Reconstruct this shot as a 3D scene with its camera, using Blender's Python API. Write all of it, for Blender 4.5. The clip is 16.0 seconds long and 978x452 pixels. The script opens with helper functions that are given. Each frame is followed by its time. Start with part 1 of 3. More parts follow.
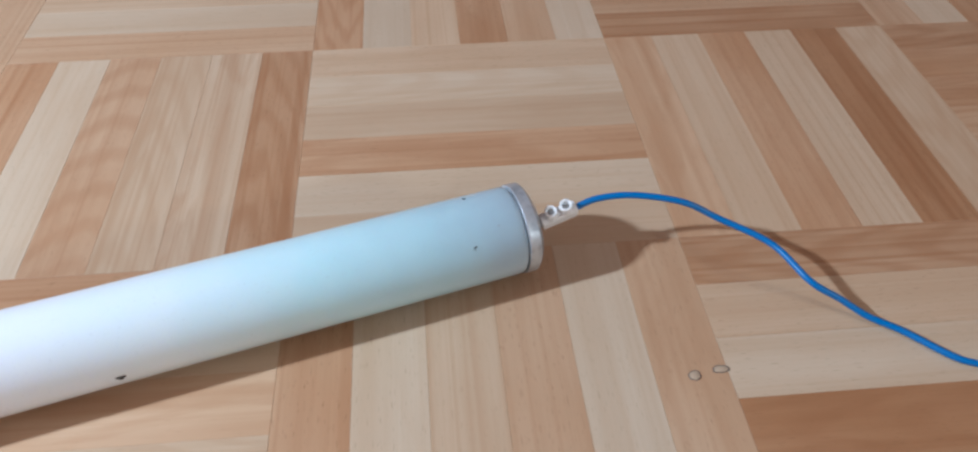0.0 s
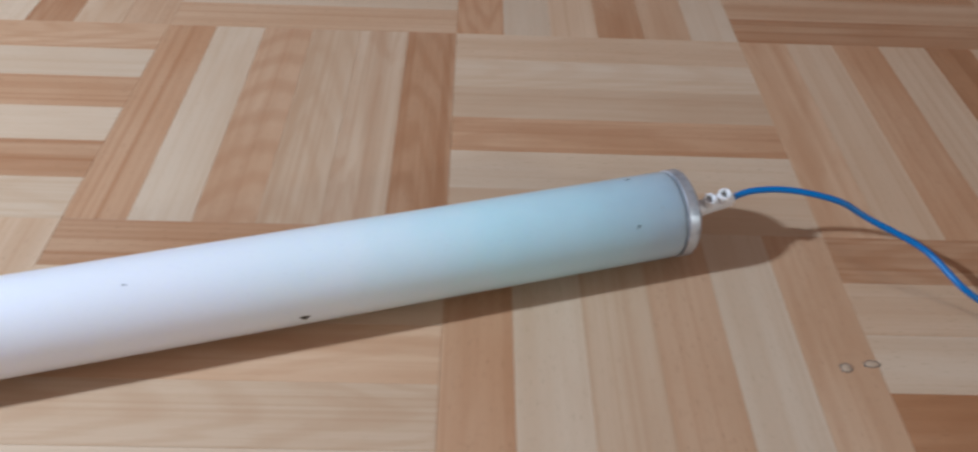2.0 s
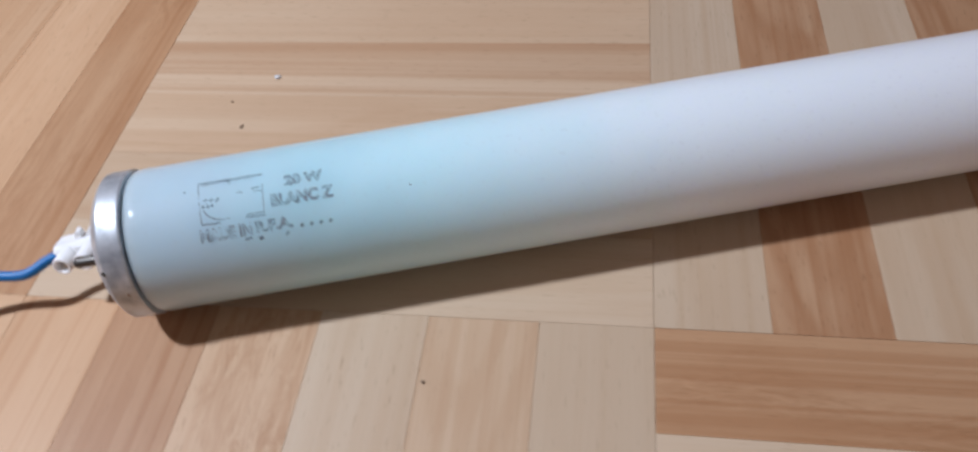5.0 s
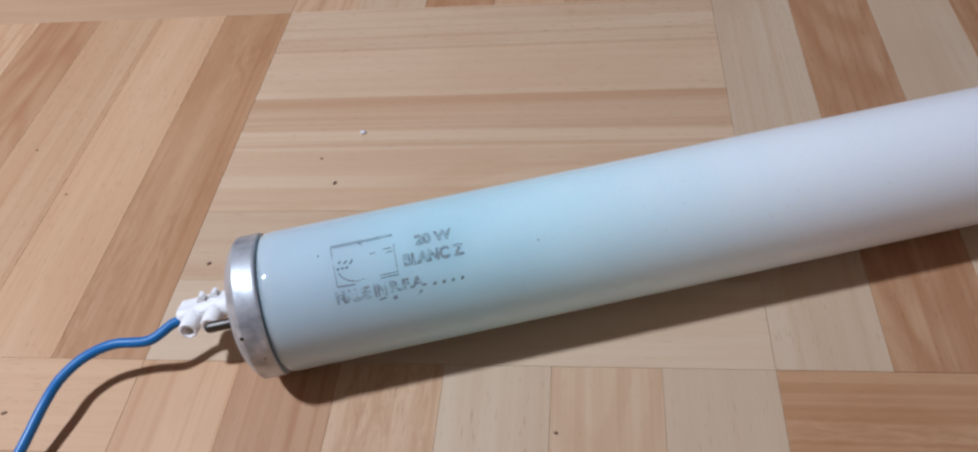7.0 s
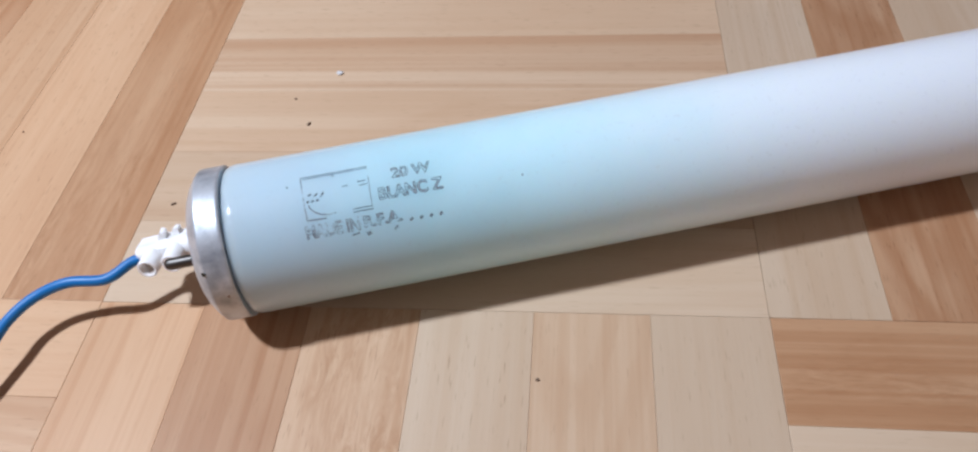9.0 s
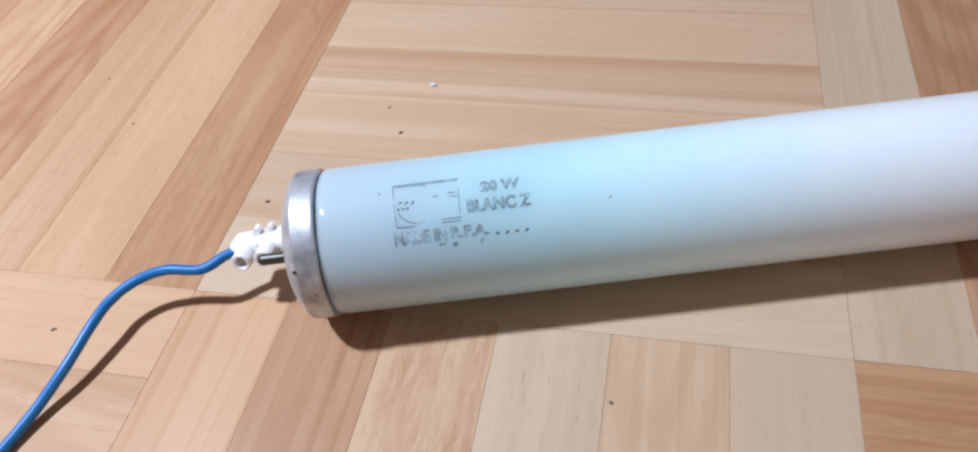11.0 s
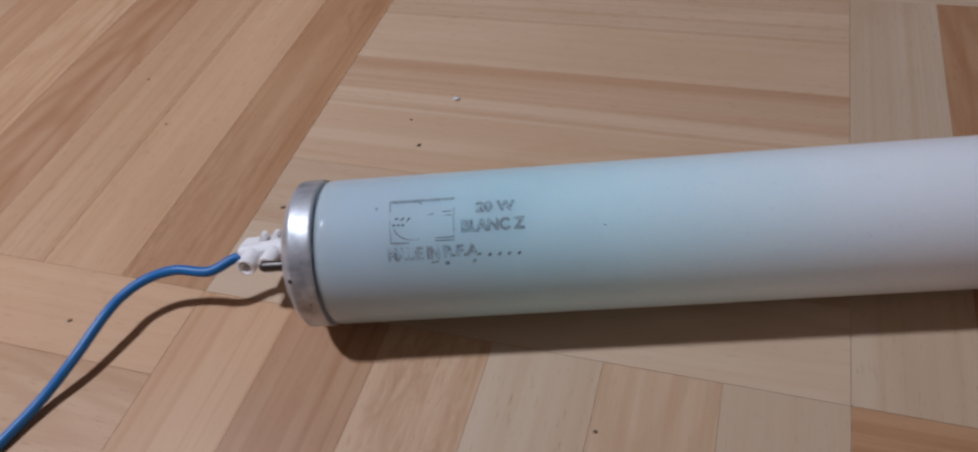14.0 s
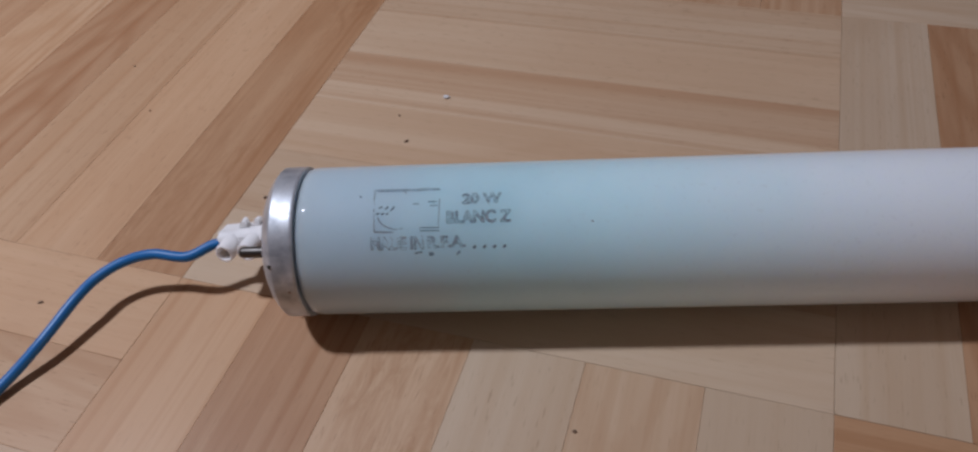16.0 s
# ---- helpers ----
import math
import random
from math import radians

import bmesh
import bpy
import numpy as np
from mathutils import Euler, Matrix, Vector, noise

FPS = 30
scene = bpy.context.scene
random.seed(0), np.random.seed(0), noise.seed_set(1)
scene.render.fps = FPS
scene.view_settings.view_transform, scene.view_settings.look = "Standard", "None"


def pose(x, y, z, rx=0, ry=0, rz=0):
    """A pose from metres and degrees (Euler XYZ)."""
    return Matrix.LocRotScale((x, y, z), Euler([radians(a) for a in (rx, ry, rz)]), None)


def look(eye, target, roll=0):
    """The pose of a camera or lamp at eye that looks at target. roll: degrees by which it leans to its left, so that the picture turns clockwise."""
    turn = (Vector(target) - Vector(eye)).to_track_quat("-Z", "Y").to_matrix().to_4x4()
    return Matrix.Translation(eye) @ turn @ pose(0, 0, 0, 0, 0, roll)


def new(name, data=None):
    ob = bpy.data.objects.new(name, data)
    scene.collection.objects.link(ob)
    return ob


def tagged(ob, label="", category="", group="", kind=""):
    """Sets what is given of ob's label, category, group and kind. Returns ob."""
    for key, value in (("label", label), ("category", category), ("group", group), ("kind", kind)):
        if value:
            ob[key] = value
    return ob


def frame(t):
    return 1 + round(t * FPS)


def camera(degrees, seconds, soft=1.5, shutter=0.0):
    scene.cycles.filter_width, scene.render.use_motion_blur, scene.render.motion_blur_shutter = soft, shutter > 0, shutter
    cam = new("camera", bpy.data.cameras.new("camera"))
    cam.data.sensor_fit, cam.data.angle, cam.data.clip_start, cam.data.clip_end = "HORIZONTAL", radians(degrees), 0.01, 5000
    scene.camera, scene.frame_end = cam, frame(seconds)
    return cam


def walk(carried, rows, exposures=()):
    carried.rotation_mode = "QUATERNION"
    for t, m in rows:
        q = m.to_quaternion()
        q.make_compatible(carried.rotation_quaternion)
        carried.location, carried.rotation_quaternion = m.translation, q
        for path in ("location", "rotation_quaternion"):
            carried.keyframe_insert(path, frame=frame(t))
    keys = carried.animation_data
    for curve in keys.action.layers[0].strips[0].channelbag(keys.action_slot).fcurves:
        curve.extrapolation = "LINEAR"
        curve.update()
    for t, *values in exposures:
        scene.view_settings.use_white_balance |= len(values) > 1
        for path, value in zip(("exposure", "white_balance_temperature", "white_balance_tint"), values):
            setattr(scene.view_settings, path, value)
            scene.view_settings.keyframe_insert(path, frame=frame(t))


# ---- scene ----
cam = camera(61.5, 16.0, soft=2.3, shutter=0.55)
PATH = [
    (0, (0.40729, -0.08245, 0.25769), (0.42893, 0.13408, 0.05119), 0.47),
    (0.5, (0.39761, -0.08658, 0.25557), (0.41881, 0.13050, 0.04959), 1.69),
    (1, (0.39262, -0.08932, 0.25527), (0.41232, 0.12838, 0.04980), 2.15),
    (1.5, (0.37888, -0.09287, 0.25443), (0.39537, 0.12494, 0.04879), 2.62),
    (2, (0.35481, -0.09956, 0.25572), (0.36280, 0.11977, 0.05120), 2.84),
    (2.5, (0.32365, -0.11268, 0.25971), (0.31699, 0.10619, 0.05465), 1.31),
    (3, (0.28261, -0.13233, 0.26207), (0.26301, 0.08496, 0.05615), 1.91),
    (3.5, (0.20976, -0.14651, 0.26703), (0.17318, 0.06544, 0.05788), 0.57),
    (4, (0.08797, -0.14974, 0.23108), (0.03573, 0.04753, 0.01118), -1.52),
    (4.5, (0.01900, -0.12965, 0.19044), (-0.02812, 0.06351, -0.03421), -4.78),
    (5, (-0.01332, -0.11716, 0.17613), (-0.05494, 0.07436, -0.05100), -7.30),
    (5.2, (-0.01868, -0.11516, 0.18087), (-0.06285, 0.07909, -0.04344), -9.43),
    (7.3, (-0.04726, -0.12047, 0.18722), (-0.08516, 0.07927, -0.03339), -8.23),
    (7.5, (-0.04743, -0.12138, 0.18402), (-0.08583, 0.07705, -0.03768), -8.14),
    (8, (-0.04681, -0.12220, 0.17552), (-0.08122, 0.07362, -0.04913), -6.94),
    (8.5, (-0.04594, -0.12097, 0.17241), (-0.07877, 0.07408, -0.05316), -6.64),
    (9, (-0.04712, -0.11917, 0.17068), (-0.07911, 0.07589, -0.05500), -6.26),
    (9.5, (-0.04773, -0.11790, 0.17162), (-0.08095, 0.07800, -0.05315), -6.44),
    (10, (-0.05081, -0.11877, 0.17181), (-0.08729, 0.07664, -0.05287), -6.53),
    (10.2, (-0.05169, -0.12163, 0.17745), (-0.09933, 0.07370, -0.04521), -8.69),
    (12.3, (-0.04645, -0.11829, 0.16418), (-0.11295, 0.07517, -0.05525), -6.70),
    (12.5, (-0.04618, -0.12089, 0.17775), (-0.13114, 0.06688, -0.04025), -12.98),
    (13, (-0.04300, -0.11819, 0.18211), (-0.12745, 0.06941, -0.03624), -12.35),
    (13.5, (-0.03848, -0.11961, 0.17733), (-0.12043, 0.07092, -0.03943), -9.90),
    (14, (-0.03499, -0.11421, 0.17452), (-0.11471, 0.07688, -0.04256), -8.86),
    (14.5, (-0.03252, -0.11241, 0.16554), (-0.10523, 0.08267, -0.05046), -6.46),
    (15, (-0.03397, -0.11368, 0.16665), (-0.10758, 0.08112, -0.04929), -6.35),
    (15.5, (-0.03270, -0.11419, 0.16540), (-0.10659, 0.08137, -0.04977), -5.97),
    (16, (-0.03523, -0.11663, 0.16824), (-0.11037, 0.08084, -0.04475), -5.31),
]
EXPOSURES = [
    (0, 1.60, 5580, 0), (0.5, 1.60, 5580, 0), (1.5, 1.42, 5630, 1), (2.5, 1.12, 5800, 3), (3, 1.00, 5800, 4), (4, 0.65, 5990, 8),
    (5, 0.46, 6230, 10), (7.5, 0.34, 6160, 10), (8, 0.61, 6160, 9), (9, 0.67, 6150, 9), (10.2, 0.72, 6130, 9), (12.5, 0.78, 5950, 9),
    (13, 0.57, 5990, 10), (13.5, 0.00, 6420, 15), (14, -0.18, 6420, 15), (14.5, -0.27, 6430, 15), (15, -0.23, 6430, 15), (16, -0.25, 6430, 15),
]
walk(cam, [(t, look(eye, target, roll)) for t, eye, target, roll in PATH], EXPOSURES)

# ---- world and light ----
world = bpy.data.worlds.new("room_air")
world.use_nodes = True
scene.world = world
bg = world.node_tree.nodes["Background"]
bg.inputs[0].default_value = (0.9, 0.92, 1.0, 1)
bg.inputs[1].default_value = 0.009

# the tube's own frame: s along its axis, n across it towards the viewer, z up
AXIS_Y, AXIS_TURN, R = 0.0422, 0.2707, 0.0190
PIN_L, PIN_R, WIRE_R = -1.15, -0.63, 0.0014
AX = Vector((math.cos(AXIS_TURN), math.sin(AXIS_TURN), 0))
CROSS = Vector((math.sin(AXIS_TURN), -math.cos(AXIS_TURN), 0))


def at(s, n, z):
    """A place from metres along the tube, across it and above the floor."""
    return Vector((0, AXIS_Y, 0)) + s * AX + n * CROSS + Vector((0, 0, z))


bulb = bpy.data.lights.new("lamp_bulb", "POINT")
bulb.energy, bulb.color, bulb.shadow_soft_size = 18.2, (0.92, 1.0, 1.15), 0.028
new("lamp_bulb", bulb).location = at(-0.50, -0.07, 0.68)
# a slim lamp far across the room, mirrored in the glass near its plain end
far_lamp = bpy.data.lights.new("far_lamp", "AREA")
far_lamp.shape, far_lamp.size, far_lamp.size_y = "RECTANGLE", 0.36, 0.02
far_lamp.energy, far_lamp.color = 2.6, (1.0, 0.98, 0.95)
new("far_lamp", far_lamp).matrix_basis = look(at(1.47, 1.27, 0.68), at(0.44, 0.0, 0.03))


# ---- materials ----
def material(name):
    m = bpy.data.materials.new(name)
    m.use_nodes = True
    return m, m.node_tree, m.node_tree.nodes["Principled BSDF"]


def node(tree, kind, **values):
    n = tree.nodes.new(kind)
    for key, value in values.items():
        n.inputs[key].default_value = value
    return n


def mix(tree, factor, a, b, blend="MIX"):
    """A colour mix; factor, a and b are sockets or values."""
    n = tree.nodes.new("ShaderNodeMix")
    n.data_type, n.blend_type = "RGBA", blend
    for index, value in ((0, factor), (6, a), (7, b)):
        if isinstance(value, bpy.types.NodeSocket):
            tree.links.new(value, n.inputs[index])
        else:
            n.inputs[index].default_value = value
    return n.outputs[2]


def ramp(tree, source, stops):
    n = tree.nodes.new("ShaderNodeValToRGB")
    tree.links.new(source, n.inputs[0])
    el = n.color_ramp.elements
    while len(el) < len(stops):
        el.new(0.5)
    for e, (p, c) in zip(el, stops):
        e.position, e.color = p, (c, c, c, 1) if isinstance(c, (int, float)) else (*c, 1)
    return n.outputs[0]


def maths(tree, op, a, b=0.0):
    n = tree.nodes.new("ShaderNodeMath")
    n.operation = op
    for index, value in ((0, a), (1, b)):
        if isinstance(value, bpy.types.NodeSocket):
            tree.links.new(value, n.inputs[index])
        else:
            n.inputs[index].default_value = value
    return n.outputs[0]


def bump(tree, shader, height, strength, distance):
    n = node(tree, "ShaderNodeBump", Strength=strength, Distance=distance)
    tree.links.new(height, n.inputs["Height"])
    tree.links.new(n.outputs[0], shader.inputs["Normal"])


def wood(name, pale, dark, streak, figure, curl=0.0, arched=False):
    """Lacquered beech with its grain along local x; each piece takes its own stretch of grain. curl: how much feathered figure lies over it; arched: with year rings that cross the piece."""
    m, t, p = material(name)
    coord = t.nodes.new("ShaderNodeTexCoord")
    info = t.nodes.new("ShaderNodeObjectInfo")
    shift = node(t, "ShaderNodeCombineXYZ")
    t.links.new(maths(t, "MULTIPLY", info.outputs["Random"], 37.0), shift.inputs[0])
    t.links.new(maths(t, "MULTIPLY", info.outputs["Random"], 91.0), shift.inputs[1])
    place = t.nodes.new("ShaderNodeVectorMath")
    t.links.new(coord.outputs["Object"], place.inputs[0])
    t.links.new(shift.outputs[0], place.inputs[1])

    def stretched(x, y):
        n = node(t, "ShaderNodeMapping", Scale=(x, y, 1))
        t.links.new(place.outputs[0], n.inputs[0])
        return n.outputs[0]

    def noise_tex(vector, scale, detail, rough=0.55, warp=0.0):
        n = node(t, "ShaderNodeTexNoise", Scale=scale, Detail=detail, Roughness=rough, Distortion=warp)
        t.links.new(vector, n.inputs["Vector"])
        return n.outputs[0]

    def own(factor, low, high):
        """A value from low to high that each piece draws for itself."""
        chance_of = maths(t, "FRACT", maths(t, "MULTIPLY", info.outputs["Random"], factor))
        return maths(t, "ADD", maths(t, "MULTIPLY", chance_of, high - low), low)

    def laid(colour, mask, strength, over):
        return mix(t, maths(t, "MULTIPLY", mask, strength), colour, (*over, 1))

    bands = noise_tex(stretched(2.2, 95), 1.0, 2, 0.45, 0.25)        # broad soft bands along the piece
    flame = noise_tex(stretched(13, 70), 1.0, 2, 0.5, 0.9)           # flamed colour
    lines = noise_tex(stretched(2.0, 330), 1.0, 2, 0.5, 0.35)        # straight year rings
    fibre = noise_tex(stretched(30, 1100), 1.0, 2, 0.6)              # fine fibres
    pores = noise_tex(stretched(190, 1900), 1.0, 1, 0.5)             # short dark pores
    blotch = noise_tex(stretched(9, 22), 1.0, 2, 0.5)
    # arched year rings, on a few of the pieces only
    axes = t.nodes.new("ShaderNodeSeparateXYZ")
    t.links.new(coord.outputs["Object"], axes.inputs[0])
    across = maths(t, "ADD", axes.outputs[1], own(17.3, -0.008, 0.008))
    bend = maths(t, "MULTIPLY", maths(t, "MULTIPLY", across, across), 9000.0 if arched else 30000.0)
    phase = maths(t, "ADD", maths(t, "ADD", bend, maths(t, "MULTIPLY", axes.outputs[0], 230.0 if arched else 150.0)), maths(t, "MULTIPLY", flame, 4.0 if arched else 9.0))
    arch = ramp(t, maths(t, "ADD", maths(t, "MULTIPLY", maths(t, "SINE", phase), 0.5), 0.5), [(0.35, 0.0), (0.95, 1.0)])
    few = ramp(t, own(7.7, 0.0, 1.0), [(0.70, 0.0), (0.76, 1.0)])
    c = mix(t, ramp(t, blotch, [(0.34, 0.0), (0.66, 1.0)]), (*pale, 1), (*dark, 1))
    c = laid(c, ramp(t, bands, [(0.40, 0.0), (0.66, 1.0)]), maths(t, "MULTIPLY", own(5.3, 0.15, 0.9), figure), streak)
    c = laid(c, ramp(t, flame, [(0.47, 0.0), (0.60, 0.7), (0.74, 0.3)]), maths(t, "MULTIPLY", own(11.9, 0.0, 0.75), figure), streak)
    c = laid(c, arch if arched else maths(t, "MULTIPLY", arch, few), figure * 0.55, streak)
    c = laid(c, ramp(t, lines, [(0.48, 0.0), (0.68, 1.0)]), maths(t, "MULTIPLY", own(23.1, 0.25, 1.0), figure), streak)
    c = laid(c, ramp(t, fibre, [(0.45, 0.0), (0.8, 1.0)]), 0.15, streak)
    c = laid(c, ramp(t, pores, [(0.655, 0.0), (0.73, 1.0)]), own(31.7, 0.15, 0.65), [v * 0.66 for v in streak])
    if curl:
        waves = noise_tex(stretched(55, 240), 1.0, 4, 0.65, 2.4)
        where = noise_tex(stretched(14, 48), 1.0, 2, 0.5, 0.6)
        patch = maths(t, "MULTIPLY", ramp(t, waves, [(0.38, 0.0), (0.66, 1.0)]), ramp(t, where, [(0.42, 0.1), (0.62, 1.0)]))
        c = laid(c, patch, curl, [v * 0.9 for v in streak])
    hsv = node(t, "ShaderNodeHueSaturation", Saturation=1.05)
    t.links.new(c, hsv.inputs["Color"])
    t.links.new(own(1.0, 0.94, 1.07), hsv.inputs["Value"])
    t.links.new(hsv.outputs[0], p.inputs["Base Color"])
    t.links.new(ramp(t, blotch, [(0.2, 0.36), (0.8, 0.5)]), p.inputs["Roughness"])
    p.inputs["Specular IOR Level"].default_value = 0.35
    bump(t, p, fibre, 0.10, 0.0004)
    return m


WOODS = {
    "a": wood("pale_cream_wood", (0.608, 0.478, 0.350), (0.570, 0.432, 0.305), (0.485, 0.327, 0.205), 0.46),
    "b": wood("light_wood", (0.600, 0.446, 0.310), (0.558, 0.397, 0.266), (0.455, 0.280, 0.166), 0.50),
    "c": wood("tan_wood", (0.582, 0.398, 0.262), (0.525, 0.337, 0.209), (0.412, 0.225, 0.122), 0.62),
    "d": wood("brown_wood", (0.525, 0.335, 0.208), (0.465, 0.270, 0.155), (0.355, 0.172, 0.087), 0.72),
    "e": wood("dark_brown_wood", (0.450, 0.252, 0.140), (0.395, 0.203, 0.104), (0.300, 0.134, 0.064), 0.64),
    "f": wood("curled_light_wood", (0.590, 0.420, 0.284), (0.555, 0.374, 0.240), (0.415, 0.228, 0.122), 0.40, 0.75),
    "g": wood("arched_tan_wood", (0.560, 0.375, 0.243), (0.515, 0.325, 0.200), (0.395, 0.210, 0.115), 0.68, 0.0, True),
    "h": wood("streaked_light_wood", (0.605, 0.455, 0.320), (0.562, 0.405, 0.275), (0.405, 0.228, 0.128), 0.80),
    "j": wood("orange_tan_wood", (0.597, 0.400, 0.255), (0.553, 0.352, 0.215), (0.430, 0.228, 0.117), 0.52),
    "i": wood("curled_brown_wood", (0.550, 0.345, 0.208), (0.495, 0.283, 0.157), (0.365, 0.175, 0.085), 0.60, 0.55),
}


def plain(name, colour, rough, metal=0.0, vary=0.12, scale=300.0, relief=0.0):
    """A surface of one colour with fine and coarse unevenness."""
    m, t, p = material(name)
    coord = t.nodes.new("ShaderNodeTexCoord")
    fine = node(t, "ShaderNodeTexNoise", Scale=scale, Detail=3.0)
    coarse = node(t, "ShaderNodeTexNoise", Scale=scale / 9, Detail=2.0)
    for n in (fine, coarse):
        t.links.new(coord.outputs["Object"], n.inputs["Vector"])
    low = tuple(v * (1 - vary) for v in colour)
    c = mix(t, fine.outputs[0], (*colour, 1), (*low, 1))
    c = mix(t, maths(t, "MULTIPLY", coarse.outputs[0], 0.6), c, (*low, 1))
    t.links.new(c, p.inputs["Base Color"])
    t.links.new(ramp(t, coarse.outputs[0], [(0.3, rough * 0.85), (0.7, min(1.0, rough * 1.2))]), p.inputs["Roughness"])
    p.inputs["Metallic"].default_value = metal
    if relief:
        bump(t, p, fine.outputs[0], 0.3, relief)
    return m


def tube_glass():
    """Glossy glass over white powder, which thins and greys towards both ends; the teal there is a lens colour cast
    painted in.
    """
    m, t, p = material("powder_coated_glass")
    coord = t.nodes.new("ShaderNodeTexCoord")
    xyz = t.nodes.new("ShaderNodeSeparateXYZ")
    t.links.new(coord.outputs["Object"], xyz.inputs[0])
    cloud = node(t, "ShaderNodeTexNoise", Scale=55.0, Detail=3.0)
    t.links.new(coord.outputs["Object"], cloud.inputs["Vector"])
    s = maths(t, "ADD", xyz.outputs[0], maths(t, "MULTIPLY", maths(t, "SUBTRACT", cloud.outputs[0], 0.5), 0.03))
    along = maths(t, "DIVIDE", maths(t, "ADD", s, 0.14), 0.60)
    # the teal stops put a lens colour cast into the powder's tone
    tone = ramp(t, along, [(0.0, (0.46, 0.56, 0.62)), (0.04, (0.45, 0.59, 0.655)), (0.085, (0.45, 0.675, 0.735)), (0.135, (0.56, 0.78, 0.835)), (0.24, (0.785, 0.85, 0.89)),
                           (0.45, (0.83, 0.83, 0.87)), (0.66, (0.82, 0.835, 0.875)), (0.76, (0.77, 0.85, 0.885)), (0.86, (0.58, 0.79, 0.835)), (0.94, (0.475, 0.66, 0.715)), (1.0, (0.40, 0.49, 0.56))])
    dust = node(t, "ShaderNodeTexNoise", Scale=900.0, Detail=2.0)
    t.links.new(coord.outputs["Object"], dust.inputs["Vector"])
    c = mix(t, maths(t, "MULTIPLY", ramp(t, dust.outputs[0], [(0.62, 0.0), (0.75, 1.0)]), 0.10), tone, (0.35, 0.33, 0.32, 1))
    t.links.new(c, p.inputs["Base Color"])
    p.inputs["Roughness"].default_value = 0.55
    p.inputs["Specular IOR Level"].default_value = 0.15
    p.inputs["Coat Weight"].default_value = 0.7
    p.inputs["Coat Roughness"].default_value = 0.045
    p.inputs["Subsurface Weight"].default_value = 0.85
    p.inputs["Subsurface Radius"].default_value = (0.013, 0.013, 0.014)
    p.inputs["Subsurface Scale"].default_value = 1.0
    return m


def cap_metal():
    """Dull aluminium with grey tarnish and turned streaks."""
    m, t, p = material("tarnished_aluminium")
    coord = t.nodes.new("ShaderNodeTexCoord")
    stain = node(t, "ShaderNodeTexNoise", Scale=110.0, Detail=4.0, Roughness=0.6)
    t.links.new(coord.outputs["Object"], stain.inputs["Vector"])
    turned = node(t, "ShaderNodeMapping", Scale=(2600, 60, 60))
    t.links.new(coord.outputs["Object"], turned.inputs[0])
    line = node(t, "ShaderNodeTexNoise", Scale=1.0, Detail=2.0)
    t.links.new(turned.outputs[0], line.inputs["Vector"])
    c = mix(t, ramp(t, stain.outputs[0], [(0.45, 0.0), (0.72, 1.0)]), (0.60, 0.63, 0.66, 1), (0.22, 0.24, 0.27, 1))
    c = mix(t, maths(t, "MULTIPLY", line.outputs[0], 0.25), c, (0.46, 0.47, 0.48, 1))
    t.links.new(c, p.inputs["Base Color"])
    p.inputs["Metallic"].default_value = 0.55
    t.links.new(ramp(t, stain.outputs[0], [(0.3, 0.33), (0.75, 0.55)]), p.inputs["Roughness"])
    bump(t, p, line.outputs[0], 0.1, 0.0002)
    return m


def worn_ink(name, colour, keep):
    """Printing that has partly rubbed off the glass; keep: how much is left."""
    m, t, p = material(name)
    p.inputs["Base Color"].default_value = (*colour, 1)
    p.inputs["Roughness"].default_value = 0.5
    coord = t.nodes.new("ShaderNodeTexCoord")
    rub = node(t, "ShaderNodeTexNoise", Scale=1500.0, Detail=3.0, Roughness=0.7)
    wipe = node(t, "ShaderNodeTexNoise", Scale=330.0, Detail=2.0)
    for n in (rub, wipe):
        t.links.new(coord.outputs["Object"], n.inputs["Vector"])
    left = ramp(t, maths(t, "ADD", maths(t, "MULTIPLY", rub.outputs[0], 0.5), maths(t, "MULTIPLY", wipe.outputs[0], 0.5)),
                [(0.62 - keep * 0.3, 0.0), (0.74 - keep * 0.3, 1.0)])
    clear, blend = t.nodes.new("ShaderNodeBsdfTransparent"), t.nodes.new("ShaderNodeMixShader")
    t.links.new(left, blend.inputs[0])
    t.links.new(clear.outputs[0], blend.inputs[1])
    t.links.new(p.outputs[0], blend.inputs[2])
    t.links.new(blend.outputs[0], t.nodes["Material Output"].inputs["Surface"])
    return m


GLASS, CAP = tube_glass(), cap_metal()
STEEL = plain("dark_pin_steel", (0.13, 0.12, 0.11), 0.45, 1.0, 0.3, 1500)
SCREW = plain("screw_steel", (0.30, 0.30, 0.30), 0.4, 1.0, 0.3, 1500)
PLASTIC = plain("white_plastic", (0.88, 0.875, 0.865), 0.42, 0.0, 0.05, 700, 0.0001)
milky = PLASTIC.node_tree.nodes["Principled BSDF"]
milky.inputs["Subsurface Weight"].default_value = 0.7
milky.inputs["Subsurface Radius"].default_value = (0.0012, 0.0012, 0.0012)
milky.inputs["Subsurface Scale"].default_value = 1.0
BLUE = plain("blue_insulation", (0.004, 0.16, 0.46), 0.42, 0.0, 0.18, 500, 0.0001)
INK = worn_ink("worn_grey_ink", (0.08, 0.105, 0.12), 0.92)
INK_WORN = worn_ink("rubbed_grey_ink", (0.20, 0.23, 0.25), 0.72)
